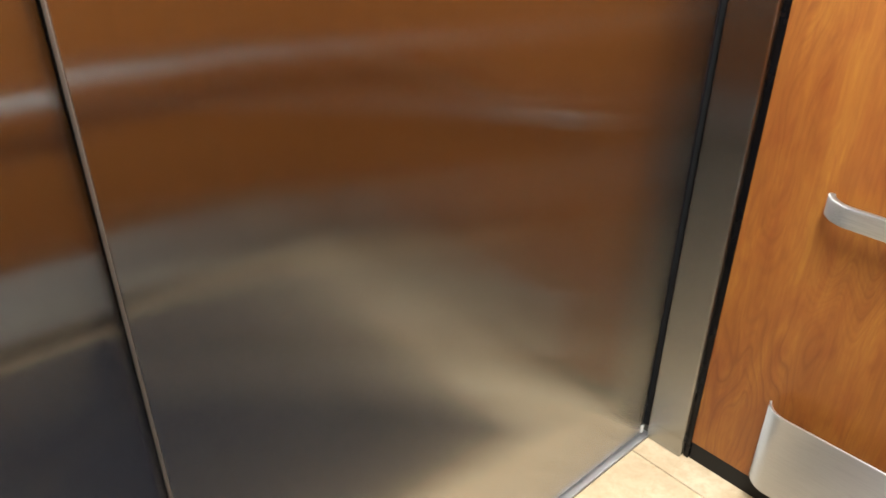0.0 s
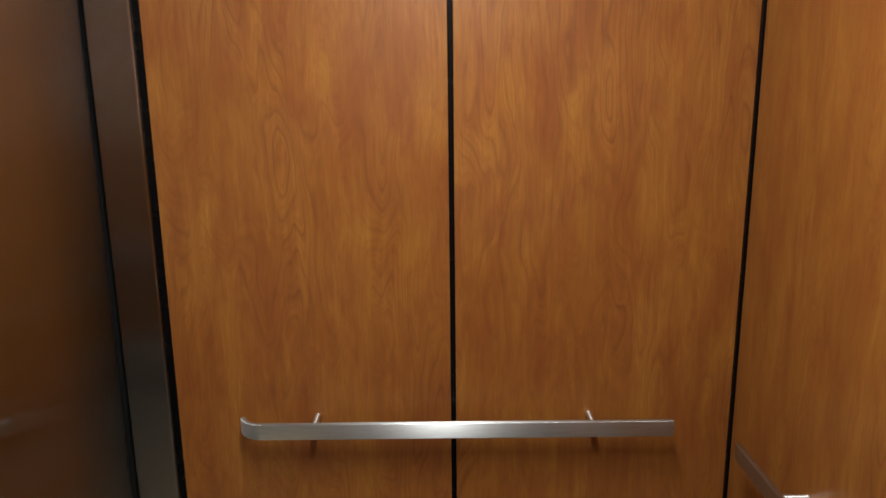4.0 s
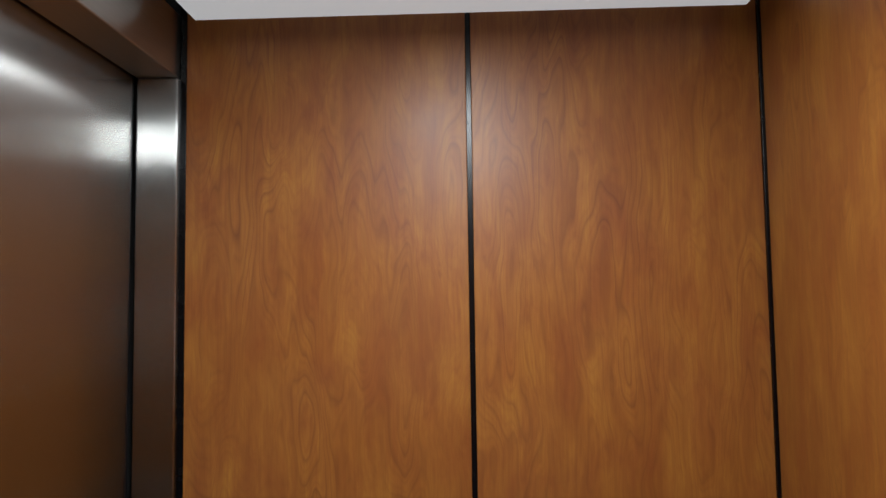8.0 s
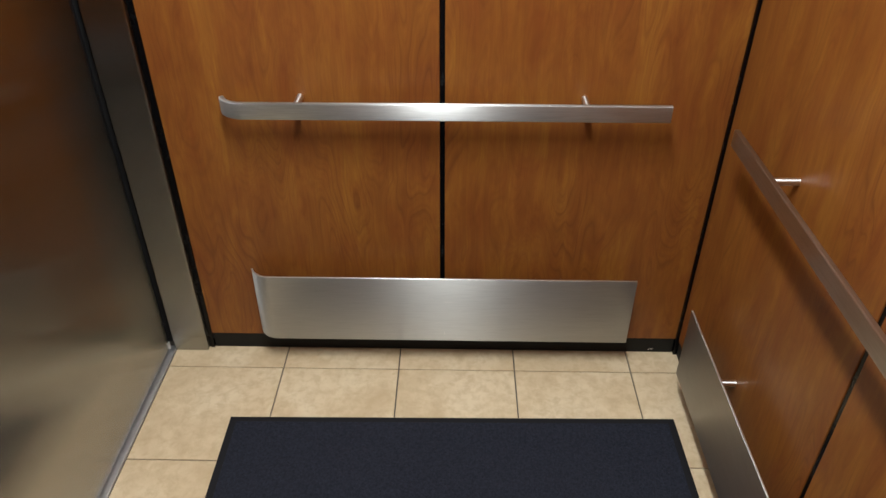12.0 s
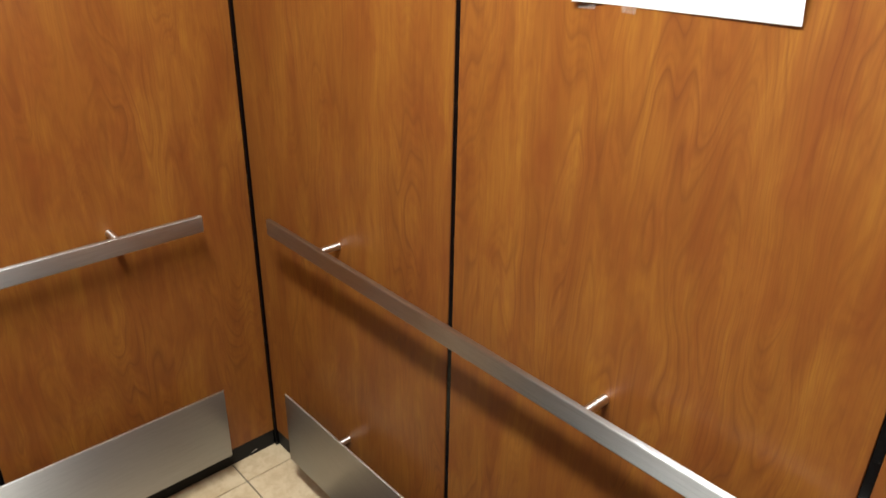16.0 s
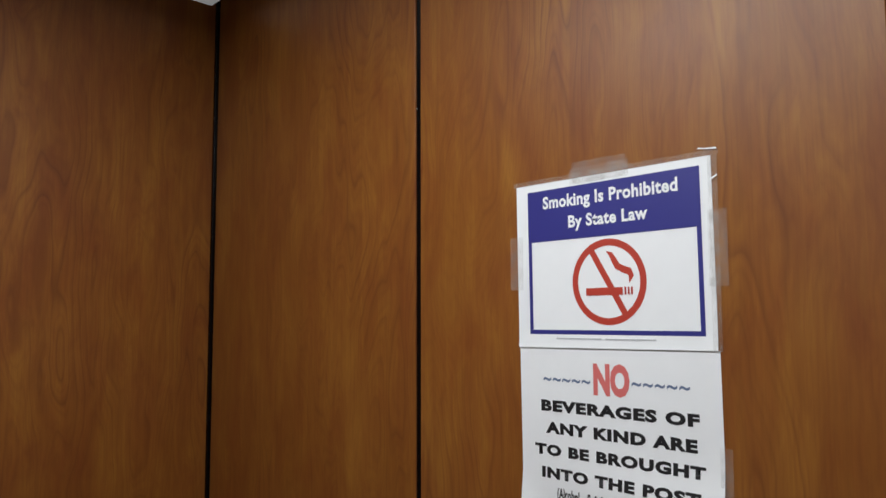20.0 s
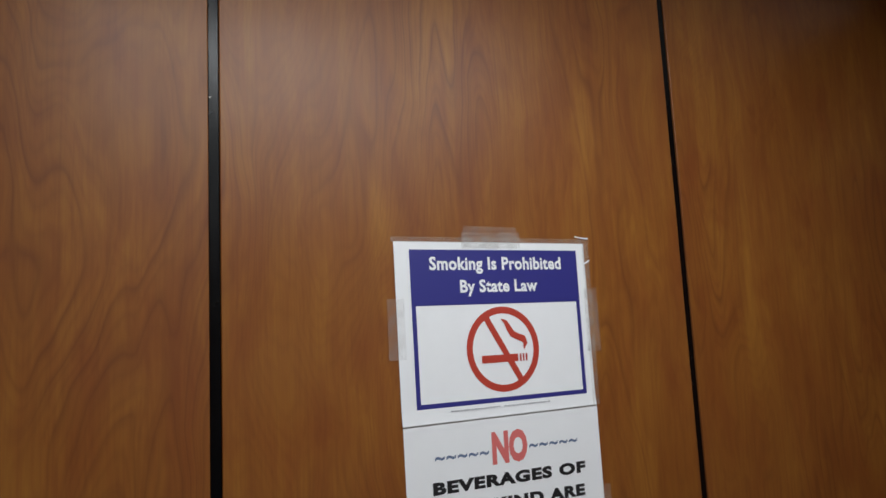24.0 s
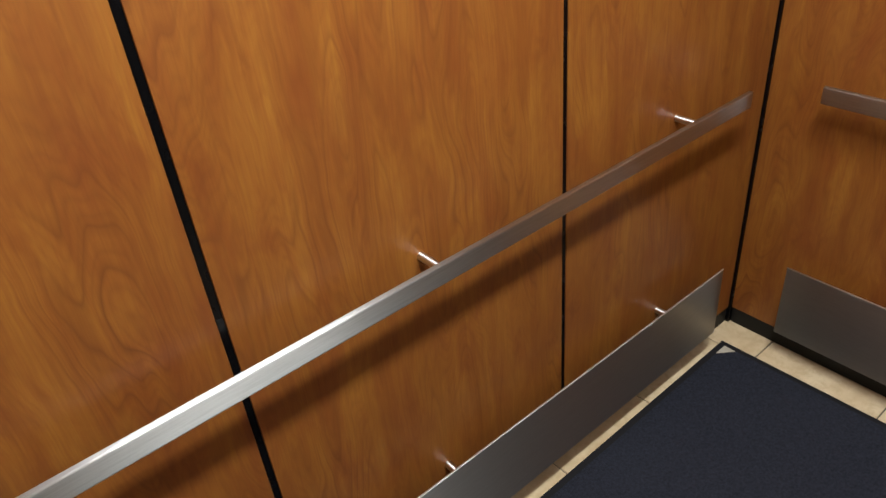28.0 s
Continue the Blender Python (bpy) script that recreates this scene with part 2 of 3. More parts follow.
def make_carpet():
    """Navy ribbed mat pile."""
    m = Mat("navy_carpet")
    pos = m.place()
    tuft = m.ramp(m.noise(pos, 190.0, 4.0, 0.7), [(0.35, (0, 0, 0)), (0.68, (1, 1, 1))])
    rib = m.noise(m.scaled(pos, (30.0, 220.0, 1.0)), 1.0, 3.0, 0.6)
    worn = m.noise(pos, 5.0, 4.0, 0.6)
    col = m.mix(tuft, (0.0065, 0.0074, 0.0125), (0.0255, 0.0290, 0.0440))
    col = m.mix(m.math("MULTIPLY", rib, 0.35), col, (0.010, 0.0125, 0.0225))
    col = m.mix(m.math("MULTIPLY", worn, 0.3), col, (0.028, 0.031, 0.043))
    m.link(col, m.bsdf.inputs["Base Color"])
    m.set(Roughness=0.95)
    m.bsdf.inputs["Specular IOR Level"].default_value = 0.2
    m.bump(m.math("ADD", tuft, rib), 0.6, 0.002)
    return m.m


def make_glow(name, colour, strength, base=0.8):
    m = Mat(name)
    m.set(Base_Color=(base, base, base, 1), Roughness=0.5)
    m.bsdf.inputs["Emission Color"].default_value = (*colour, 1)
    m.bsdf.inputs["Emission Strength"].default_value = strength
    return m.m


def make_tape():
    m = Mat("clear_tape")
    m.set(Base_Color=(0.62, 0.60, 0.58, 1), Roughness=0.28, Alpha=0.2)
    f = m.noise(m.place(), 60.0, 3.0)
    m.link(m.ramp(f, [(0.35, (0.08,) * 3), (0.7, (0.24,) * 3)]), m.bsdf.inputs["Alpha"])
    m.bump(f, 0.3, 0.001)
    return m.m


WOOD = make_wood()
STEEL_DOOR = make_steel("door_steel", (1, 1, 0), 0.122, (0.44, 0.438, 0.422), 1.0, 0.00012, (260, 260, 3), 0.015, 0.035, comb=0.09)
STEEL_JAMB = make_steel("jamb_steel", (1, 1, 0), 0.16, (0.37, 0.375, 0.365), 1.0, 0.0002, (260, 260, 3), 0.02, 0.06, comb=0.14)
STEEL_HEAD = make_steel("header_steel", (0, 1, 1), 0.30, (0.60, 0.59, 0.555), 1.0, 0.0004, (3, 260, 260), 0.05, 0.15)
STEEL_RAIL = make_steel("side_rail_steel", (1, 0, 1), 0.37, (0.62, 0.635, 0.63), 1.0, 0.0, (400, 4, 400), 0.04, 0.10, 0.5)
STEEL_RAIL_B = make_steel("back_rail_steel", (0, 1, 1), 0.37, (0.62, 0.635, 0.63), 1.0, 0.0, (4, 400, 400), 0.04, 0.10, 0.5)
STEEL_PLATE = make_steel("side_plate_steel", (1, 0, 1), 0.35, (0.55, 0.553, 0.53), 1.0, 0.0002, (400, 4, 400), 0.04, 0.10, 0.3)
STEEL_PLATE_B = make_steel("back_plate_steel", (0, 1, 1), 0.35, (0.55, 0.553, 0.53), 1.0, 0.0002, (4, 400, 400), 0.04, 0.10, 0.3)
STEEL_POST = make_steel("side_post_steel", (1, 0, 0), 0.36, (0.86, 0.87, 0.87), 0.9, 0.0, (40, 40, 40), 0.03, scratch=0.05)
STEEL_POST_B = make_steel("back_post_steel", (0, 1, 0), 0.36, (0.86, 0.87, 0.87), 0.9, 0.0, (40, 40, 40), 0.03, scratch=0.05)
ALU_SILL = make_plain("sill_aluminium", (0.72, 0.72, 0.72), 0.45, 0.15, 60, 1.0)
EDGE = make_plain("pale_edge_metal", (0.32, 0.31, 0.28), 0.5, 0.1, 60, 1.0)
BLACK = make_plain("black_reveal", (0.0025, 0.0025, 0.003), 0.26, 0.04, 30, shine=0.2)
BLACK_BASE = make_plain("black_base", (0.006, 0.006, 0.006), 0.55, 0.3, 25, 0.0, 0.0005, 0.25)
SHAFT = make_plain("dark_backing", (0.02, 0.02, 0.02), 0.7, 0.2, 20)
SEAL = make_plain("seal_black", (0.006, 0.0065, 0.008), 0.24, 0.2, 60, shine=0.7)
RUBBER = make_plain("black_rubber", (0.008, 0.008, 0.010), 0.75, 0.25, 80, 0.0, 0.0005, 0.25)
GROUT = make_plain("grey_grout", (0.115, 0.10, 0.08), 0.9, 0.3, 90, 0.0, 0.0008)
CAP_WHITE = make_plain("canopy_paint", (0.62, 0.60, 0.57), 0.6, 0.1, 20)
TILE = make_tile()
CARPET = make_carpet()
PAPER = make_plain("white_paper", (0.87, 0.885, 0.91), 0.55, 0.03, 30, 0.0, 0.0003)
NAVY = make_plain("navy_print", (0.030, 0.030, 0.220), 0.45, 0.05, 30)
RED = make_plain("red_print", (0.47, 0.050, 0.030), 0.45, 0.05, 30)
PINK = make_plain("faded_red_print", (0.66, 0.16, 0.15), 0.5, 0.06, 30)
BLUE_GREY = make_plain("blue_grey_print", (0.13, 0.18, 0.30), 0.5, 0.06, 30)
INK = make_plain("black_print", (0.012, 0.012, 0.014), 0.5, 0.1, 30)
PALE_INK = make_plain("pale_print", (0.40, 0.40, 0.43), 0.5, 0.1, 30)
# emission put into the panel keeps it white and fills the cab
CEIL_WHITE_GLOW = make_glow("glowing_ceiling_acrylic", (0.95, 1.0, 0.98), CEIL_GLOW, 0.74)
LAMP = make_glow("lamp_diffuser", LAMP_COLOUR, LAMP_POWER)
TAPE = make_tape()
BACKING = make_plain("bared_backing", (0.40, 0.375, 0.31), 0.8, 0.25, 70)
SCUFF = make_plain("pale_scuff", (0.62, 0.60, 0.56), 0.6, 0.2, 60)


# ---- shapes ----
def mesh_of(bm, material, smooth=False):
    me = bpy.data.meshes.new("mesh")
    bmesh.ops.recalc_face_normals(bm, faces=bm.faces)
    bm.to_mesh(me)
    bm.free()
    me.materials.append(material)
    if smooth:
        me.polygons.foreach_set("use_smooth", [True] * len(me.polygons))
        me.set_sharp_from_angle(angle=radians(32))
    return me


def part(name, me, parent=None, label="", at=None):
    ob = new(name, me)
    ob.parent = parent
    if at is not None:
        ob.matrix_basis = at
    return tagged(ob, label) if label else ob


def thing(name, label, category, group="", kind=""):
    return tagged(new(name), label, category, group, kind)


def box(lo, hi, bevel=0.0, seg=2):
    bm = bmesh.new()
    bmesh.ops.create_cube(bm, size=1.0)
    for v in bm.verts:
        v.co = Vector([lo[i] + (v.co[i] + 0.5) * (hi[i] - lo[i]) for i in range(3)])
    if bevel:
        bmesh.ops.bevel(bm, geom=bm.edges[:], offset=bevel, segments=seg, affect="EDGES", profile=0.5)
    return bm


def rod(a, b, r, seg=20):
    a, b = Vector(a), Vector(b)
    bm = bmesh.new()
    bmesh.ops.create_cone(bm, cap_ends=True, segments=seg, radius1=r, radius2=r, depth=(b - a).length)
    turn = (b - a).to_track_quat("Z", "Y").to_matrix().to_4x4()
    bmesh.ops.transform(bm, matrix=Matrix.Translation((a + b) / 2) @ turn, verts=bm.verts)
    return bm


def bar(outline, z0, z1, thick, edge):
    """A flat bar standing on edge that follows an outline in plan; its inner face lies thick behind."""
    pts = [Vector((x, y)) for x, y in outline]
    back = []
    for i, p in enumerate(pts):
        d = (pts[min(i + 1, len(pts) - 1)] - pts[max(i - 1, 0)]).normalized()
        back.append(p + Vector((-d.y, d.x)) * thick)
    bm = bmesh.new()
    rows = [[bm.verts.new((p.x, p.y, z)) for p in pts] + [bm.verts.new((p.x, p.y, z)) for p in reversed(back)] for z in (z0, z1)]
    n = len(rows[0])
    for i in range(n):
        j = (i + 1) % n
        bm.faces.new((rows[0][i], rows[0][j], rows[1][j], rows[1][i]))
    m = len(pts)
    for r in rows:
        for i in range(m - 1):
            bm.faces.new((r[i], r[i + 1], r[n - 2 - i], r[n - 1 - i]))
    bmesh.ops.recalc_face_normals(bm, faces=bm.faces)
    sharp = [e for e in bm.edges if len(e.link_faces) == 2 and e.calc_face_angle(0) > 0.9]
    bmesh.ops.bevel(bm, geom=sharp, offset=edge, segments=3, affect="EDGES", profile=0.5)
    return bm


# ---- floor ----
floor = tagged(new("floor", mesh_of(box((-0.05, -0.10, -0.05), (W + 0.05, B + 0.05, -0.004)), GROUT)), "beige ceramic tile floor with thin grey grout", "floor", kind="structure")

# ---- walls: dark backing, wood panels, black reveals ----
def wall(name, label, lo, hi):
    return tagged(new(name, mesh_of(box(lo, hi), SHAFT)), label, "wall", kind="structure")


def panel(parent, lo, hi):
    part("wood_panel", mesh_of(box(lo, hi, 0.0012), WOOD), parent)


wl = wall("wall_left", "cherry wood laminate panel wall with black reveals", (-0.09, -0.10, 0.0), (-0.022, B + 0.09, 2.36))
wr = wall("wall_right", "cherry wood laminate panel wall with black reveals", (W + 0.022, -0.10, 0.0), (W + 0.09, B + 0.09, 2.36))
wb = wall("wall_back", "cherry wood laminate wall of three panels with black reveals", (-0.022, B + 0.022, 0.0), (W + 0.022, B + 0.09, 2.36))
wf = wall("wall_front", "dark shaft wall behind the elevator doors", (-0.022, -0.16, 0.0), (W + 0.022, -0.10, 2.36))
SEAM, G = 0.758, 0.0060
PANEL_Z = 0.052
for x0, x1, w in ((-0.022, 0.0, wl), (W, W + 0.022, wr)):
    panel(w, (x0, 0.124, PANEL_Z), (x1, SEAM - G, TOP))
    panel(w, (x0, SEAM + G, PANEL_Z), (x1, B - 0.007, TOP))
SEAMS_B = (0.692, 1.358)
edges = (0.007, *SEAMS_B, W - 0.007)
for i in range(3):
    a = edges[i] + (G if i else 0)
    b = edges[i + 1] - (G if i < 2 else 0)
    panel(wb, (a, B, PANEL_Z), (b, B + 0.022, TOP))


def strip(parent, lo, hi, label="glossy black reveal strip"):
    return part("reveal_strip", mesh_of(box(lo, hi, 0.0008), BLACK), parent, label)


for x, s, w in ((0.0, 1, wl), (W, -1, wr)):
    for y0, y1 in ((SEAM - G, SEAM + G),):
        strip(w, (min(x - s * 0.020, x - s * 0.002), y0 + 0.0003, PANEL_Z), (max(x - s * 0.020, x - s * 0.002), y1 - 0.0003, TOP))
    strip(w, (min(x - s * 0.020, x + s * 0.002), JAMB_Y1 + 0.001, 0.0), (max(x - s * 0.020, x + s * 0.002), 0.124, 2.33))
for x in SEAMS_B:
    strip(wb, (x - G + 0.0003, B + 0.002, PANEL_Z), (x + G - 0.0003, B + 0.020, TOP))
for name, x0, x1 in (("trim_1", -0.02, 0.007), ("trim_2", W - 0.007, W + 0.02)):
    tagged(new(name, mesh_of(box((x0, B - 0.007, 0.0), (x1, B + 0.02, TOP), 0.001), BLACK)), "black corner trim between the wood walls", "trim", kind="structure")
for name, lo, hi in (("baseboard_1", (-0.02, 0.125, 0.0), (-0.003, B - 0.008, PANEL_Z - 0.001)), ("baseboard_2", (W + 0.003, 0.125, 0.0), (W + 0.02, B - 0.008, PANEL_Z - 0.001)), ("baseboard_3", (0.008, B + 0.003, 0.0), (W - 0.008, B + 0.02, PANEL_Z - 0.001))):
    tagged(new(name, mesh_of(box(lo, hi, 0.001), BLACK_BASE)), "black recessed base strip along the wall", "baseboard", kind="structure")

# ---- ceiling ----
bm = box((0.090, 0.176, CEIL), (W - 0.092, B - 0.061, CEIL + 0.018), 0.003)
tagged(new("ceiling", mesh_of(bm, CEIL_WHITE_GLOW)), "white acrylic drop ceiling panel with added glow and a gap round it", "ceiling", kind="structure")
tagged(new("ceiling_cap", mesh_of(box((-0.09, -0.16, 2.36), (W + 0.09, B + 0.09, 2.40)), CAP_WHITE)), "pale canopy above the drop ceiling", "ceiling", kind="structure")
light = thing("ceiling_light", "long white fluorescent ceiling light with a flat diffuser", "ceiling light")
part("diffuser", mesh_of(box((0.56, 0.665, CEIL - 0.004), (1.42, 0.795, CEIL - 0.001), 0.001), LAMP), light)
lamp = bpy.data.lights.new("tube_light", "AREA")
lamp.shape, lamp.size, lamp.size_y, lamp.energy, lamp.color, lamp.spread = "RECTANGLE", 0.86, 0.13, LAMP_WATTS, LAMP_COLOUR, radians(180)
tube = new("tube_light", lamp)
tube.parent = light
tube.matrix_basis = pose(0.99, 0.730, CEIL - 0.006)
for lo, hi in (((0.545, 0.650), (0.559, 0.810)), ((1.421, 0.650), (1.435, 0.810)), ((0.5595, 0.650), (1.4205, 0.664)), ((0.5595, 0.796), (1.4205, 0.810))):
    part("frame", mesh_of(box((*lo, CEIL - 0.005), (*hi, CEIL - 0.0005), 0.0008), CAP_WHITE), light)

# ---- doorway ----
def jamb(name, x0, x1):
    ob = new(name, mesh_of(box((x0, JAMB_Y0, 0.0), (x1, JAMB_Y1, HEAD_Z), 0.0042, 3), STEEL_JAMB))
    return tagged(ob, "brushed stainless steel door jamb", "door jamb", kind="structure")


jamb("door_jamb_1", -0.03, JAMB_X)
jamb("door_jamb_2", W - JAMB_X, W + 0.03)
tagged(new("door_header", mesh_of(box((-0.03, JAMB_Y0, HEAD_Z + 0.0005), (W + 0.03, JAMB_Y1, 2.253), 0.0025), STEEL_HEAD)), "brushed stainless steel header over the elevator door", "door header", kind="structure")
tagged(new("door_sill", mesh_of(box((0.0, -0.095, -0.003), (W, 0.018, 0.003), 0.001), ALU_SILL)), "worn aluminium elevator door sill", "door sill", kind="structure")


def door_leaf(name, x0, x1, y, lean):
    bm = box((x0, -0.012, 0.010), (x1, 0.0, HEAD_Z + 0.03), 0.0025, 3)
    ob = new(name, mesh_of(bm, STEEL_DOOR))
    ob.matrix_basis = Matrix.Translation((0, y, 0)) @ Matrix.Rotation(radians(lean), 4, "X")
    return tagged(ob, "closed brushed stainless steel sliding elevator door leaf", "elevator door", "door leaves")


leaf = door_leaf("elevator_door", 0.0250, 1.115, 0.004, -0.2)
part("edge_seal", mesh_of(box((0.016, -0.013, 0.012), (0.0245, 0.0005, HEAD_Z + 0.02), 0.002), SEAL), leaf, "black rubber leading edge")
part("guide_shoe", mesh_of(box((0.0165, -0.010, 0.011), (0.0245, 0.004, 0.034), 0.002), ALU_SILL), leaf, "grey metal guide shoe at the foot")
part("bolt", mesh_of(rod((0.0205, -0.006, 0.098), (0.0205, 0.003, 0.098), 0.0036, 16), RUBBER, True), leaf, "black bolt head")
part("edge_trim", mesh_of(box((1.1148, -0.0115, 0.012), (1.1162, 0.0004, HEAD_Z + 0.02), 0.0005), EDGE), leaf, "pale metal edge strip")
door_leaf("elevator_door", 1.112, W - 0.03, -0.0065, 1.0)

# ---- rails and bumper plates ----
def curve_back(out, end, r, n=8):
    """Plan outline of a bar along +y whose first end bends back to the wall."""
    pts = []
    turn = radians(72)
    for k in range(n + 1):
        a = turn * (1 - k / n)
        pts.append((out - r + r * math.cos(a), end + r * math.sin(turn) - r * math.sin(a)))
    return pts


def side_rail(name, label, z0, z1, out, thick, y0, y1, r, material, posts, post_r, post_z, category):
    th = thing(name, label, category)
    outline = curve_back(out, y0, r) + [(out, y1)]
    part("bar", mesh_of(bar(outline, z0, z1, thick, min(0.0028, thick * 0.3)), material, True), th)
    if thick < 0.006:
        part("top_edge", mesh_of(bar(outline, z1 + 0.0001, z1 + 0.0016, thick, 0.0005), STEEL_POST, True), th, "bright polished cut edge")
    for y in posts:
        part("post", mesh_of(rod((0.0, y, post_z), (out - thick + 0.001, y, post_z), post_r), STEEL_POST, True), th, "polished steel stand-off post")
    return th


rail = side_rail("handrail", "brushed steel flat handrail with a curved end", RAIL_Z - RAIL_H / 2, RAIL_Z + RAIL_H / 2, RAIL_OUT, 0.011, 0.273, 1.246, 0.058, STEEL_RAIL, (0.445, 1.069), 0.0075, RAIL_Z + 0.007, "handrail")
plate = side_rail("kick_plate", "brushed steel bumper plate with a curved end", KICK_Z0, KICK_Z1, KICK_OUT, 0.004, 0.273, 1.243, 0.052, STEEL_PLATE, (0.445, 1.069), 0.008, 0.215, "bumper plate")
for th in (rail, plate):
    tagged(th, group="steel wall bars")
    twin = copy_thing(th, Matrix.Translation((W, 0, 0)))
    for ch in twin.children:
        ch.data = ch.data.copy()
        ch.data.transform(Matrix.Scale(-1, 4, (1, 0, 0)))
        ch.data.flip_normals()


def back_rail(name, label, z0, z1, out, thick, x0, x1, material, posts, post_r, post_z, category):
    th = thing(name, label, category, "steel wall bars")
    part("bar", mesh_of(box((x0, B - out, z0), (x1, B - out + thick, z1), min(0.0026, thick * 0.3)), material), th)
    if thick < 0.006:
        part("top_edge", mesh_of(box((x0, B - out, z1 + 0.0001), (x1, B - out + thick, z1 + 0.0016), 0.0005), STEEL_POST), th, "bright polished cut edge")
    for x in posts:
        part("post", mesh_of(rod((x, B, post_z), (x, B - out + thick - 0.001, post_z), post_r), STEEL_POST_B, True), th, "polished steel stand-off post")


back_rail("handrail", "long straight brushed steel flat handrail on the back wall", RAIL_Z - 0.0165, RAIL_Z + 0.0200, 0.061, 0.011, 0.172, 1.874, STEEL_RAIL_B, (0.358, 1.021, 1.692), 0.0075, RAIL_Z + 0.007, "handrail")
back_rail("kick_plate", "long straight brushed steel bumper plate on the back wall", KICK_Z0, KICK_Z1, 0.052, 0.004, 0.166, 1.884, STEEL_PLATE_B, (0.361, 1.024, 1.689), 0.008, 0.248, "bumper plate")

# ---- mat ----
MAT_POSE = Matrix.Translation((0.244, 1.339, 0.0)) @ Matrix.Rotation(radians(0.7), 4, "Z")
mat_thing = thing("floor_mat", "dark navy carpet mat with black rubber border, torn corner", "floor mat")
mat_thing.matrix_basis = MAT_POSE
ML, MD = 1.715, 1.105
part("rubber_border", mesh_of(box((0, -MD, 0.0005), (ML, 0, 0.005), 0.002), RUBBER), mat_thing, "black rubber border")
bm = bmesh.new()
outline = [(0.018, -MD + 0.018), (ML - 0.018, -MD + 0.018), (ML - 0.018, -0.052), (ML - 0.040, -0.036), (ML - 0.060, -0.018), (0.018, -0.018)]
base = [bm.verts.new((x, y, 0.0045)) for x, y in outline]
top = [bm.verts.new((x, y, 0.0085)) for x, y in outline]
bm.faces.new(top)
bm.faces.new(base[::-1])
for k in range(6):
    bm.faces.new((base[k], base[(k + 1) % 6], top[(k + 1) % 6], top[k]))
bmesh.ops.bevel(bm, geom=[e for e in bm.edges if e.verts[0].co.z > 0.008 and e.verts[1].co.z > 0.008], offset=0.002, segments=2, affect="EDGES", profile=0.5)
part("carpet_top", mesh_of(bm, CARPET), mat_thing, "navy carpet top")
bm = bmesh.new()
bm.faces.new([bm.verts.new((x, y, 0.0058)) for x, y in ((ML - 0.018, -0.054), (ML - 0.016, -0.017), (ML - 0.060, -0.017), (ML - 0.038, -0.036))])
part("bared_backing", mesh_of(bm, BACKING), mat_thing, "pale bared backing at a torn corner")

# ---- notices ----
def flat(points, y, material):
    bm = bmesh.new()
    bm.faces.new([bm.verts.new((x, y, z)) for x, z in points])
    return mesh_of(bm, material)


def lift(x, z):
    """How far the lower notice stands off the wall: it bulges above its foot at one side and is bent forward across a corner."""
    u = min(1.0, max(0.0, (x - 0.93) / 0.25))
    corner = max(0.0, 1.0 - (x - 0.9025) / 0.048 - (z - 1.2825) / 0.054)
    return 0.0006 + 0.0076 * u * math.exp(-((z - 1.324) / 0.034) ** 2) + 0.0072 * corner


def sheet(corners, curled, material, nx=18, nz=16):
    """A sheet of paper on the back wall; corners: upper left, upper right, lower left, lower right."""
    bm = bmesh.new()
    tl, tr, bl, br = (Vector(c) for c in corners)
    grid = []
    for j in range(nz + 1):
        v = j / nz
        row = []
        for i in range(nx + 1):
            u = i / nx
            p = (tl * (1 - u) + tr * u) * (1 - v) + (bl * (1 - u) + br * u) * v
            row.append(bm.verts.new((p.x, B - (lift(p.x, p.y) if curled else 0.0010 + 0.0014 * v ** 24), p.y)))
        grid.append(row)
    for j in range(nz):
        for i in range(nx):
            bm.faces.new((grid[j][i], grid[j][i + 1], grid[j + 1][i + 1], grid[j + 1][i]))
    me = mesh_of(bm, material, True)
    return me


def words(text, x0, x1, z0, z1, y, material, bold=0.0, lean=0.0, gap=1.0):
    """Lettering fitted between x0 and x1 and, from the foot to the top of its letters, z0 and z1."""
    cu = bpy.data.curves.new("text", "FONT")
    cu.body, cu.offset, cu.resolution_u, cu.space_character = text, bold, 3, gap
    tmp = bpy.data.objects.new("text", cu)
    scene.collection.objects.link(tmp)
    bpy.context.view_layer.update()
    me = bpy.data.meshes.new_from_object(tmp.evaluated_get(bpy.context.evaluated_depsgraph_get()))
    bpy.data.objects.remove(tmp)
    xs = [v.co.x for v in me.vertices]
    ys = [v.co.y for v in me.vertices]
    sx, sz = (x1 - x0) / (max(xs) - min(xs)), (z1 - z0) / (max(ys) - min(ys))
    for v in me.vertices:
        px = x0 + (v.co.x - min(xs)) * sx
        pz = z0 + (v.co.y - min(ys)) * sz + lean * (px - x0)
        v.co = Vector((px, B - lift(px, pz) - 0.0003 if y is None else y, pz))
    me.materials.clear()
    me.materials.append(material)
    return me


Y2 = None
PAPER_W, PAPER_H, LEAN = 0.2795, 0.2165, 0.0095
SHEET_X, SHEET_Z = 0.9160, 1.7043      # upper left corner of the printed border


def on_sheet(s, h, off=0.0013):
    """A place on the upper notice: s across from the border's corner, h down from it; the sheet hangs a little askew."""
    return Vector((SHEET_X + s + LEAN * h, B - off, SHEET_Z + LEAN * s - h))


def ink(points, material, off=0.0013):
    bm = bmesh.new()
    bm.faces.new([bm.verts.new(on_sheet(s, h, off)) for s, h in points])
    return mesh_of(bm, material)


def ink_box(s0, s1, h0, h1, material, off=0.0013):
    return ink(((s0, h1), (s1, h1), (s1, h0), (s0, h0)), material, off)


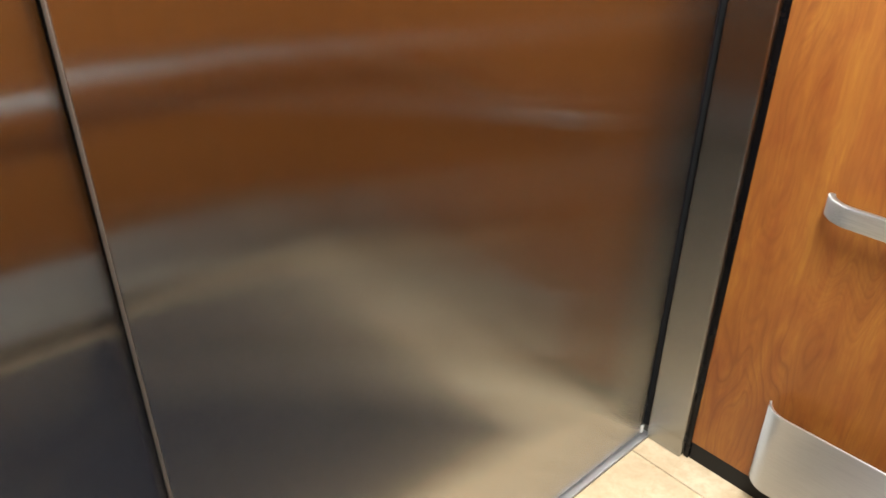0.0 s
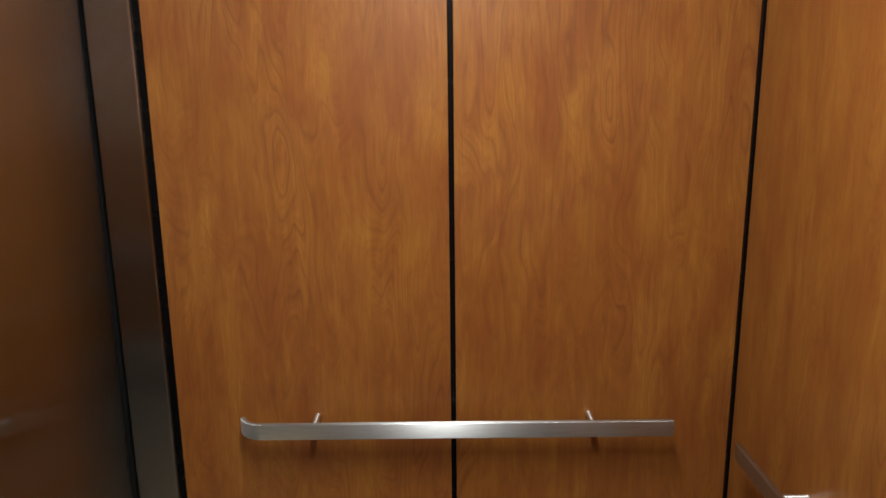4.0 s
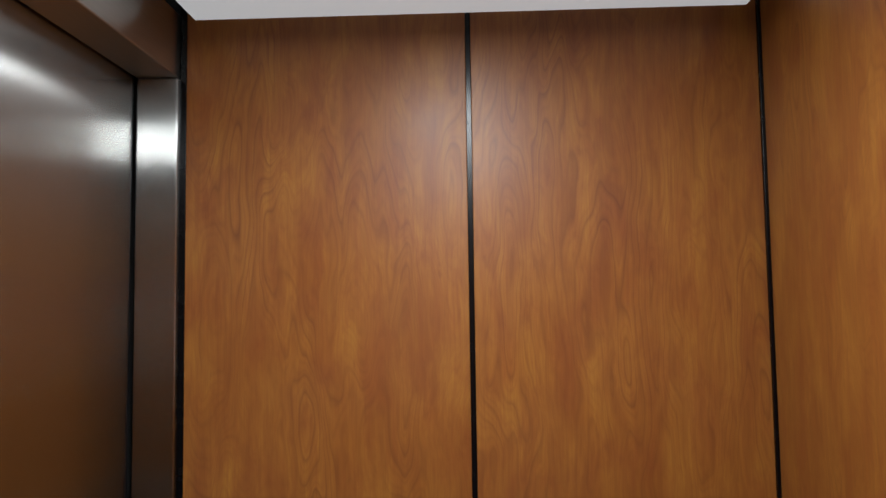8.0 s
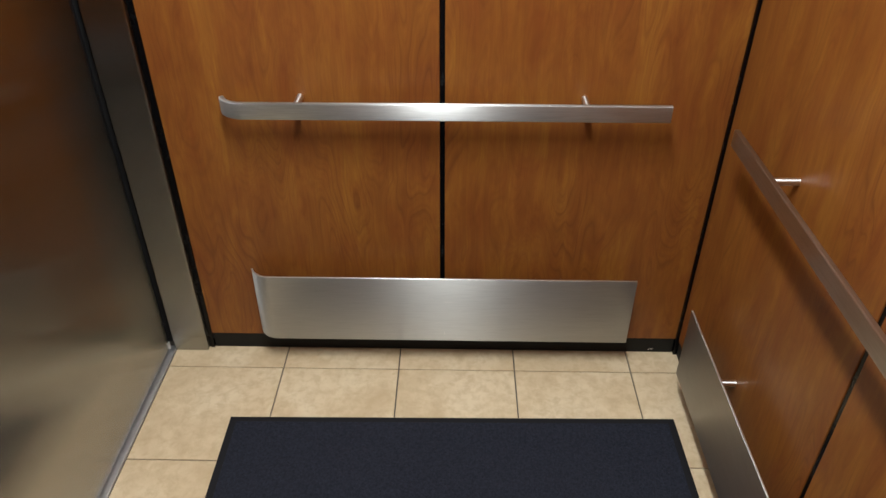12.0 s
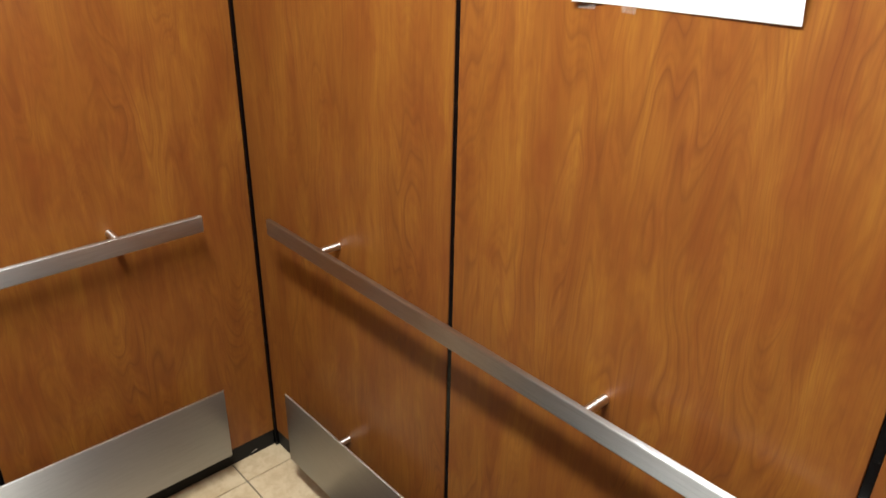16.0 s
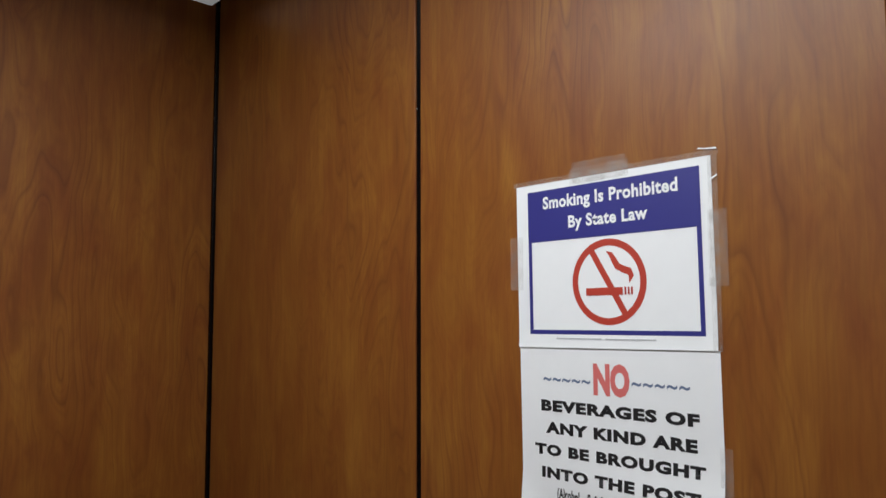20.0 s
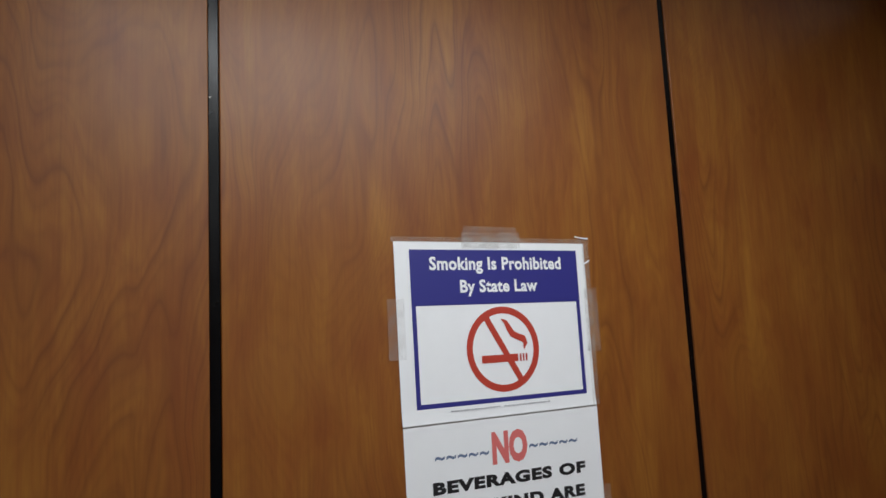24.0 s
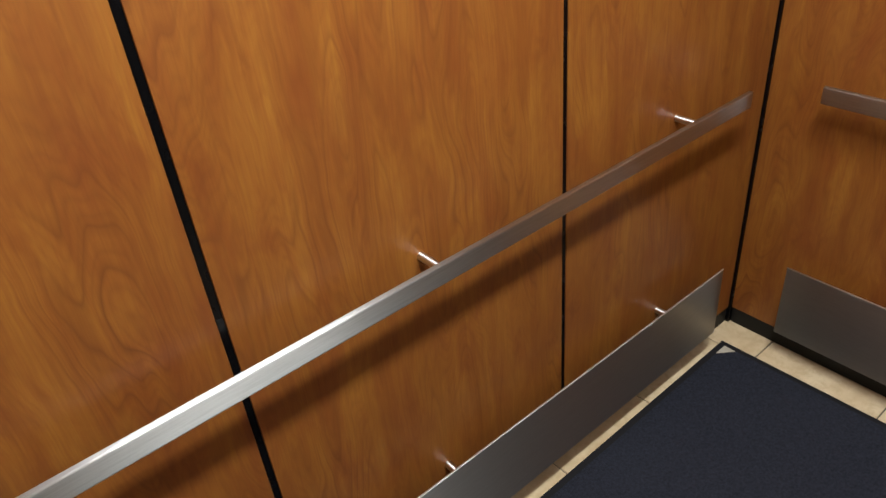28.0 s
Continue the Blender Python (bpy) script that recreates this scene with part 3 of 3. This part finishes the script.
def ink_words(text, s0, s1, h0, h1, material, bold):
    """Lettering on the upper notice, which follows its lean."""
    me = words(text, s0, s1, 0.0, h1 - h0, 0.0, material, bold, 0.0, 1.06)
    for v in me.vertices:
        v.co = on_sheet(v.co.x, h1 - v.co.z, 0.0017)
    return me


no_smoking = thing("no_smoking_sign", "white no smoking notice with navy band taped to wood", "sign")
part("paper", sheet(((0.8962, 1.7140), (1.1755, 1.7164), (0.8986, 1.4975), (1.1775, 1.5022)), False, PAPER), no_smoking)
BW, BH, BT = 0.2460, 0.1890, 0.0056
bm = bmesh.new()
for s0, s1, h0, h1 in ((0, BW, 0, BT), (0, BW, BH - BT, BH), (0, BT, BT, BH - BT), (BW - BT, BW, BT, BH - BT)):
    bm.faces.new([bm.verts.new(on_sheet(s, h)) for s, h in ((s0, h1), (s1, h1), (s1, h0), (s0, h0))])
part("border", mesh_of(bm, NAVY), no_smoking, "navy printed border")
part("band", ink_box(0, BW, 0, 0.0680, NAVY, 0.0014), no_smoking, "navy printed band")
CS, CH, R = 0.1232, 0.1245, 0.0527
bm = bmesh.new()
loops = [[bm.verts.new(on_sheet(CS + r * math.cos(2 * math.pi * k / 72), CH - r * math.sin(2 * math.pi * k / 72))) for k in range(72)] for r in (R - 0.0085, R)]
for k in range(72):
    j = (k + 1) % 72
    bm.faces.new((loops[0][k], loops[0][j], loops[1][j], loops[1][k]))
sym = part("prohibition_ring", mesh_of(bm, RED), no_smoking, "red printed ring with a slash")
d, nrm = Vector((0.506, 0.862)) * (R - 0.004), Vector((0.862, -0.506)) * 0.0041
c = Vector((CS, CH))
part("slash", ink((c - d - nrm, c + d - nrm, c + d + nrm, c - d + nrm), RED, 0.0014), sym)
part("cigarette", ink_box(CS - 0.0322, CS + 0.0202, CH + 0.0070, CH + 0.0162, RED, 0.0015), sym)
for k in range(3):
    s = CS + 0.0228 + 0.0044 * k
    part("ash", ink_box(s, s + 0.0024, CH + 0.0070, CH + 0.0162, RED, 0.0015), sym)
spine = [(-0.0014, 0.0374), (0.0048, 0.0334), (0.0092, 0.0259), (0.0137, 0.0183), (0.0219, 0.0143), (0.0298, 0.0115), (0.0325, 0.0062), (0.0298, -0.0022)]
wide = [0.0004, 0.0028, 0.0038, 0.0042, 0.0042, 0.0044, 0.0034, 0.0004]
bm = bmesh.new()
prev = None
for i, ((x, z), w) in enumerate(zip(spine, wide)):
    x2, z2 = spine[min(i + 1, 7)]
    x1, z1 = spine[max(i - 1, 0)]
    t = Vector((x2 - x1, z2 - z1)).normalized()
    pair = [bm.verts.new(on_sheet(CS + x + e * t.y * w, CH - z + e * t.x * w, 0.0014)) for e in (-1, 1)]
    if prev:
        bm.faces.new((prev[0], prev[1], pair[1], pair[0]))
    prev = pair
part("smoke", mesh_of(bm, RED), sym)
part("lettering", ink_words("Smoking Is Prohibited", 0.0258, 0.2195, 0.0086, 0.0302, PAPER, 0.032), no_smoking, "white bold lettering")
part("lettering", ink_words("By State Law", 0.0664, 0.1800, 0.0372, 0.0580, PAPER, 0.032), no_smoking, "white bold lettering")
rng = random.Random(5)
for s0, s1 in ((0.044, 0.112), (0.118, 0.186)):
    bm = bmesh.new()
    s = s0
    while s < s1:
        w = rng.uniform(0.0012, 0.0042)
        bm.faces.new([bm.verts.new(on_sheet(*p, 0.0024)) for p in ((s, 0.1948), (s + w, 0.1948), (s + w, 0.1934), (s, 0.1934))])
        s += w + 0.0008
    part("fine_print", mesh_of(bm, PALE_INK), no_smoking, "tiny grey fine print")

no_drinks = thing("no_beverages_sign", "white no beverages notice in black print taped to wood", "sign")
part("paper", sheet(((0.8995, 1.4975), (1.1790, 1.5020), (0.9025, 1.2822), (1.1810, 1.2870)), True, PAPER, 30, 26), no_drinks)
part("lettering", words("NO", 1.0157, 1.0667, 1.4422, 1.4818, Y2, PINK, 0.055, 0.01), no_drinks, "faded red bold lettering")
for k in range(5):
    for x, z in ((0.9383 + 0.0150 * k, 1.4552), (1.0692 + 0.0152 * k, 1.4572)):
        part("wave", words("~", x, x + 0.0128, z, z + 0.0052, Y2, BLUE_GREY, 0.02), no_drinks, "blue-grey printed wave")
for text, x0, x1, z0, z1, lean in (("BEVERAGES OF", 0.9342, 1.1530, 1.4166, 1.4313, 0.008), ("ANY KIND ARE", 0.9411, 1.1498, 1.3889, 1.4034, 0.007), ("TO BE BROUGHT", 0.9233, 1.1590, 1.3606, 1.3748, 0.010), ("INTO THE POST", 0.9340, 1.1545, 1.3322, 1.3464, 0.010)):
    part("lettering", words(text, x0, x1, z0, z1, Y2, INK, 0.058, lean, 1.13), no_drinks, "black wide bold lettering")
part("lettering", words("(Alcohol ~ Soft Drinks ~ Bottled Water)", 0.9585, 1.1275, 1.3056, 1.3228, Y2, INK, 0.032, 0.002, 1.06), no_drinks, "black narrow lettering")


def tape(owner, x0, x1, z0, z1, off, lean=0.0):
    bm = bmesh.new()
    n = 8
    rows = []
    for i in range(n + 1):
        u = i / n
        zz = (z0 + lean * u, z1 + lean * u)
        rows.append([bm.verts.new((x0 + (x1 - x0) * u, B - off - 0.0004 * math.sin(9 * u + j), zz[j])) for j in range(2)])
    for i in range(n):
        bm.faces.new((rows[i][0], rows[i + 1][0], rows[i + 1][1], rows[i][1]))
    part("tape", mesh_of(bm, TAPE, True), owner, "clear adhesive tape strip")


tape(no_smoking, 0.9905, 1.0685, 1.7080, 1.7350, 0.0022, 0.0)
tape(no_smoking, 0.9870, 1.0730, 1.7060, 1.7265, 0.0028, 0.002)
tape(no_smoking, 0.885, 0.907, 1.5740, 1.6450, 0.0018)
tape(no_smoking, 1.170, 1.192, 1.5720, 1.6560, 0.0018)
tape(no_smoking, 1.172, 1.183, 1.5020, 1.7160, 0.0022)
tape(no_drinks, 0.908, 0.934, 1.2740, 1.2850, 0.0016, 0.001)
tape(no_drinks, 0.972, 0.992, 1.2760, 1.2860, 0.0030)
tape(no_drinks, 1.176, 1.190, 1.3300, 1.4000, 0.0030)
bits = ((1.1605, 1.7250), (1.171, 1.7232), (1.1830, 1.7222), (1.1830, 1.7242), (1.171, 1.7248), (1.1615, 1.7263))
part("torn_corner", flat(bits, B - 0.0022, PAPER), no_smoking, "torn white paper scrap at the corner")
part("torn_corner", flat(((1.1745, 1.6880), (1.1830, 1.6925), (1.1828, 1.6945), (1.1745, 1.6900)), B - 0.0026, PAPER), no_smoking, "torn white paper nick")
tape(no_smoking, 0.8925, 1.1850, 1.7130, 1.7195, 0.0018, 0.003)

# ---- wear ----
def chip(parent, axis, at, w, h, seed):
    """A small ragged pale chip that lies on a face."""
    rng = random.Random(seed)
    bm = bmesh.new()
    vs = []
    for k in range(9):
        a = 2 * math.pi * k / 9
        r = 0.5 + rng.uniform(-0.2, 0.25)
        u, v = w * r * math.cos(a), h * r * math.sin(a)
        p = Vector(at) + (Vector((0, u, v)) if axis == "x" else Vector((u, 0, v)))
        vs.append(bm.verts.new(p))
    bm.faces.new(vs)
    part("chip", mesh_of(bm, SCUFF), parent, "small pale chip")


chip(wb, "y", (0.6880, B + 0.0013, 1.868), 0.0022, 0.0016, 1)
chip(plate, "x", (KICK_OUT + 0.0004, 0.826, KICK_Z1 - 0.0012), 0.014, 0.0016, 4)
for k, (y, z, w, h) in enumerate(((0.775, 0.218, 0.030, 0.0010), (0.745, 0.149, 0.022, 0.0010), (0.7645, 0.114, 0.0012, 0.014), (0.800, 0.190, 0.014, 0.0008))):
    chip(plate, "x", (KICK_OUT + 0.0004, y, z), w, h, 20 + k)
base_l = bpy.data.objects["baseboard_1"]
for k, (y, z) in enumerate(((1.335, 0.012), (1.326, 0.010))):
    chip(base_l, "x", (-0.0024, y, z), 0.009 - 0.003 * k, 0.003, 10 + k)

# ---- floor tiles ----
P, J = 0.3113, 0.0016
xs = [-0.02] + [0.078 + P * k for k in range(7)] + [W + 0.02]
ys = [0.0185] + [0.3305 + P * k for k in range(4)] + [B + 0.02]
shared = {}
for i in range(len(xs) - 1):
    for j in range(len(ys) - 1):
        sx, sy = round(xs[i + 1] - xs[i], 4), round(ys[j + 1] - ys[j], 4)
        if (sx, sy) not in shared:
            shared[sx, sy] = mesh_of(box((J, J, -0.006), (sx - J, sy - J, 0.0), 0.0016, 2), TILE)
        part("tile", shared[sx, sy], floor, at=Matrix.Translation((xs[i], ys[j], 0)))
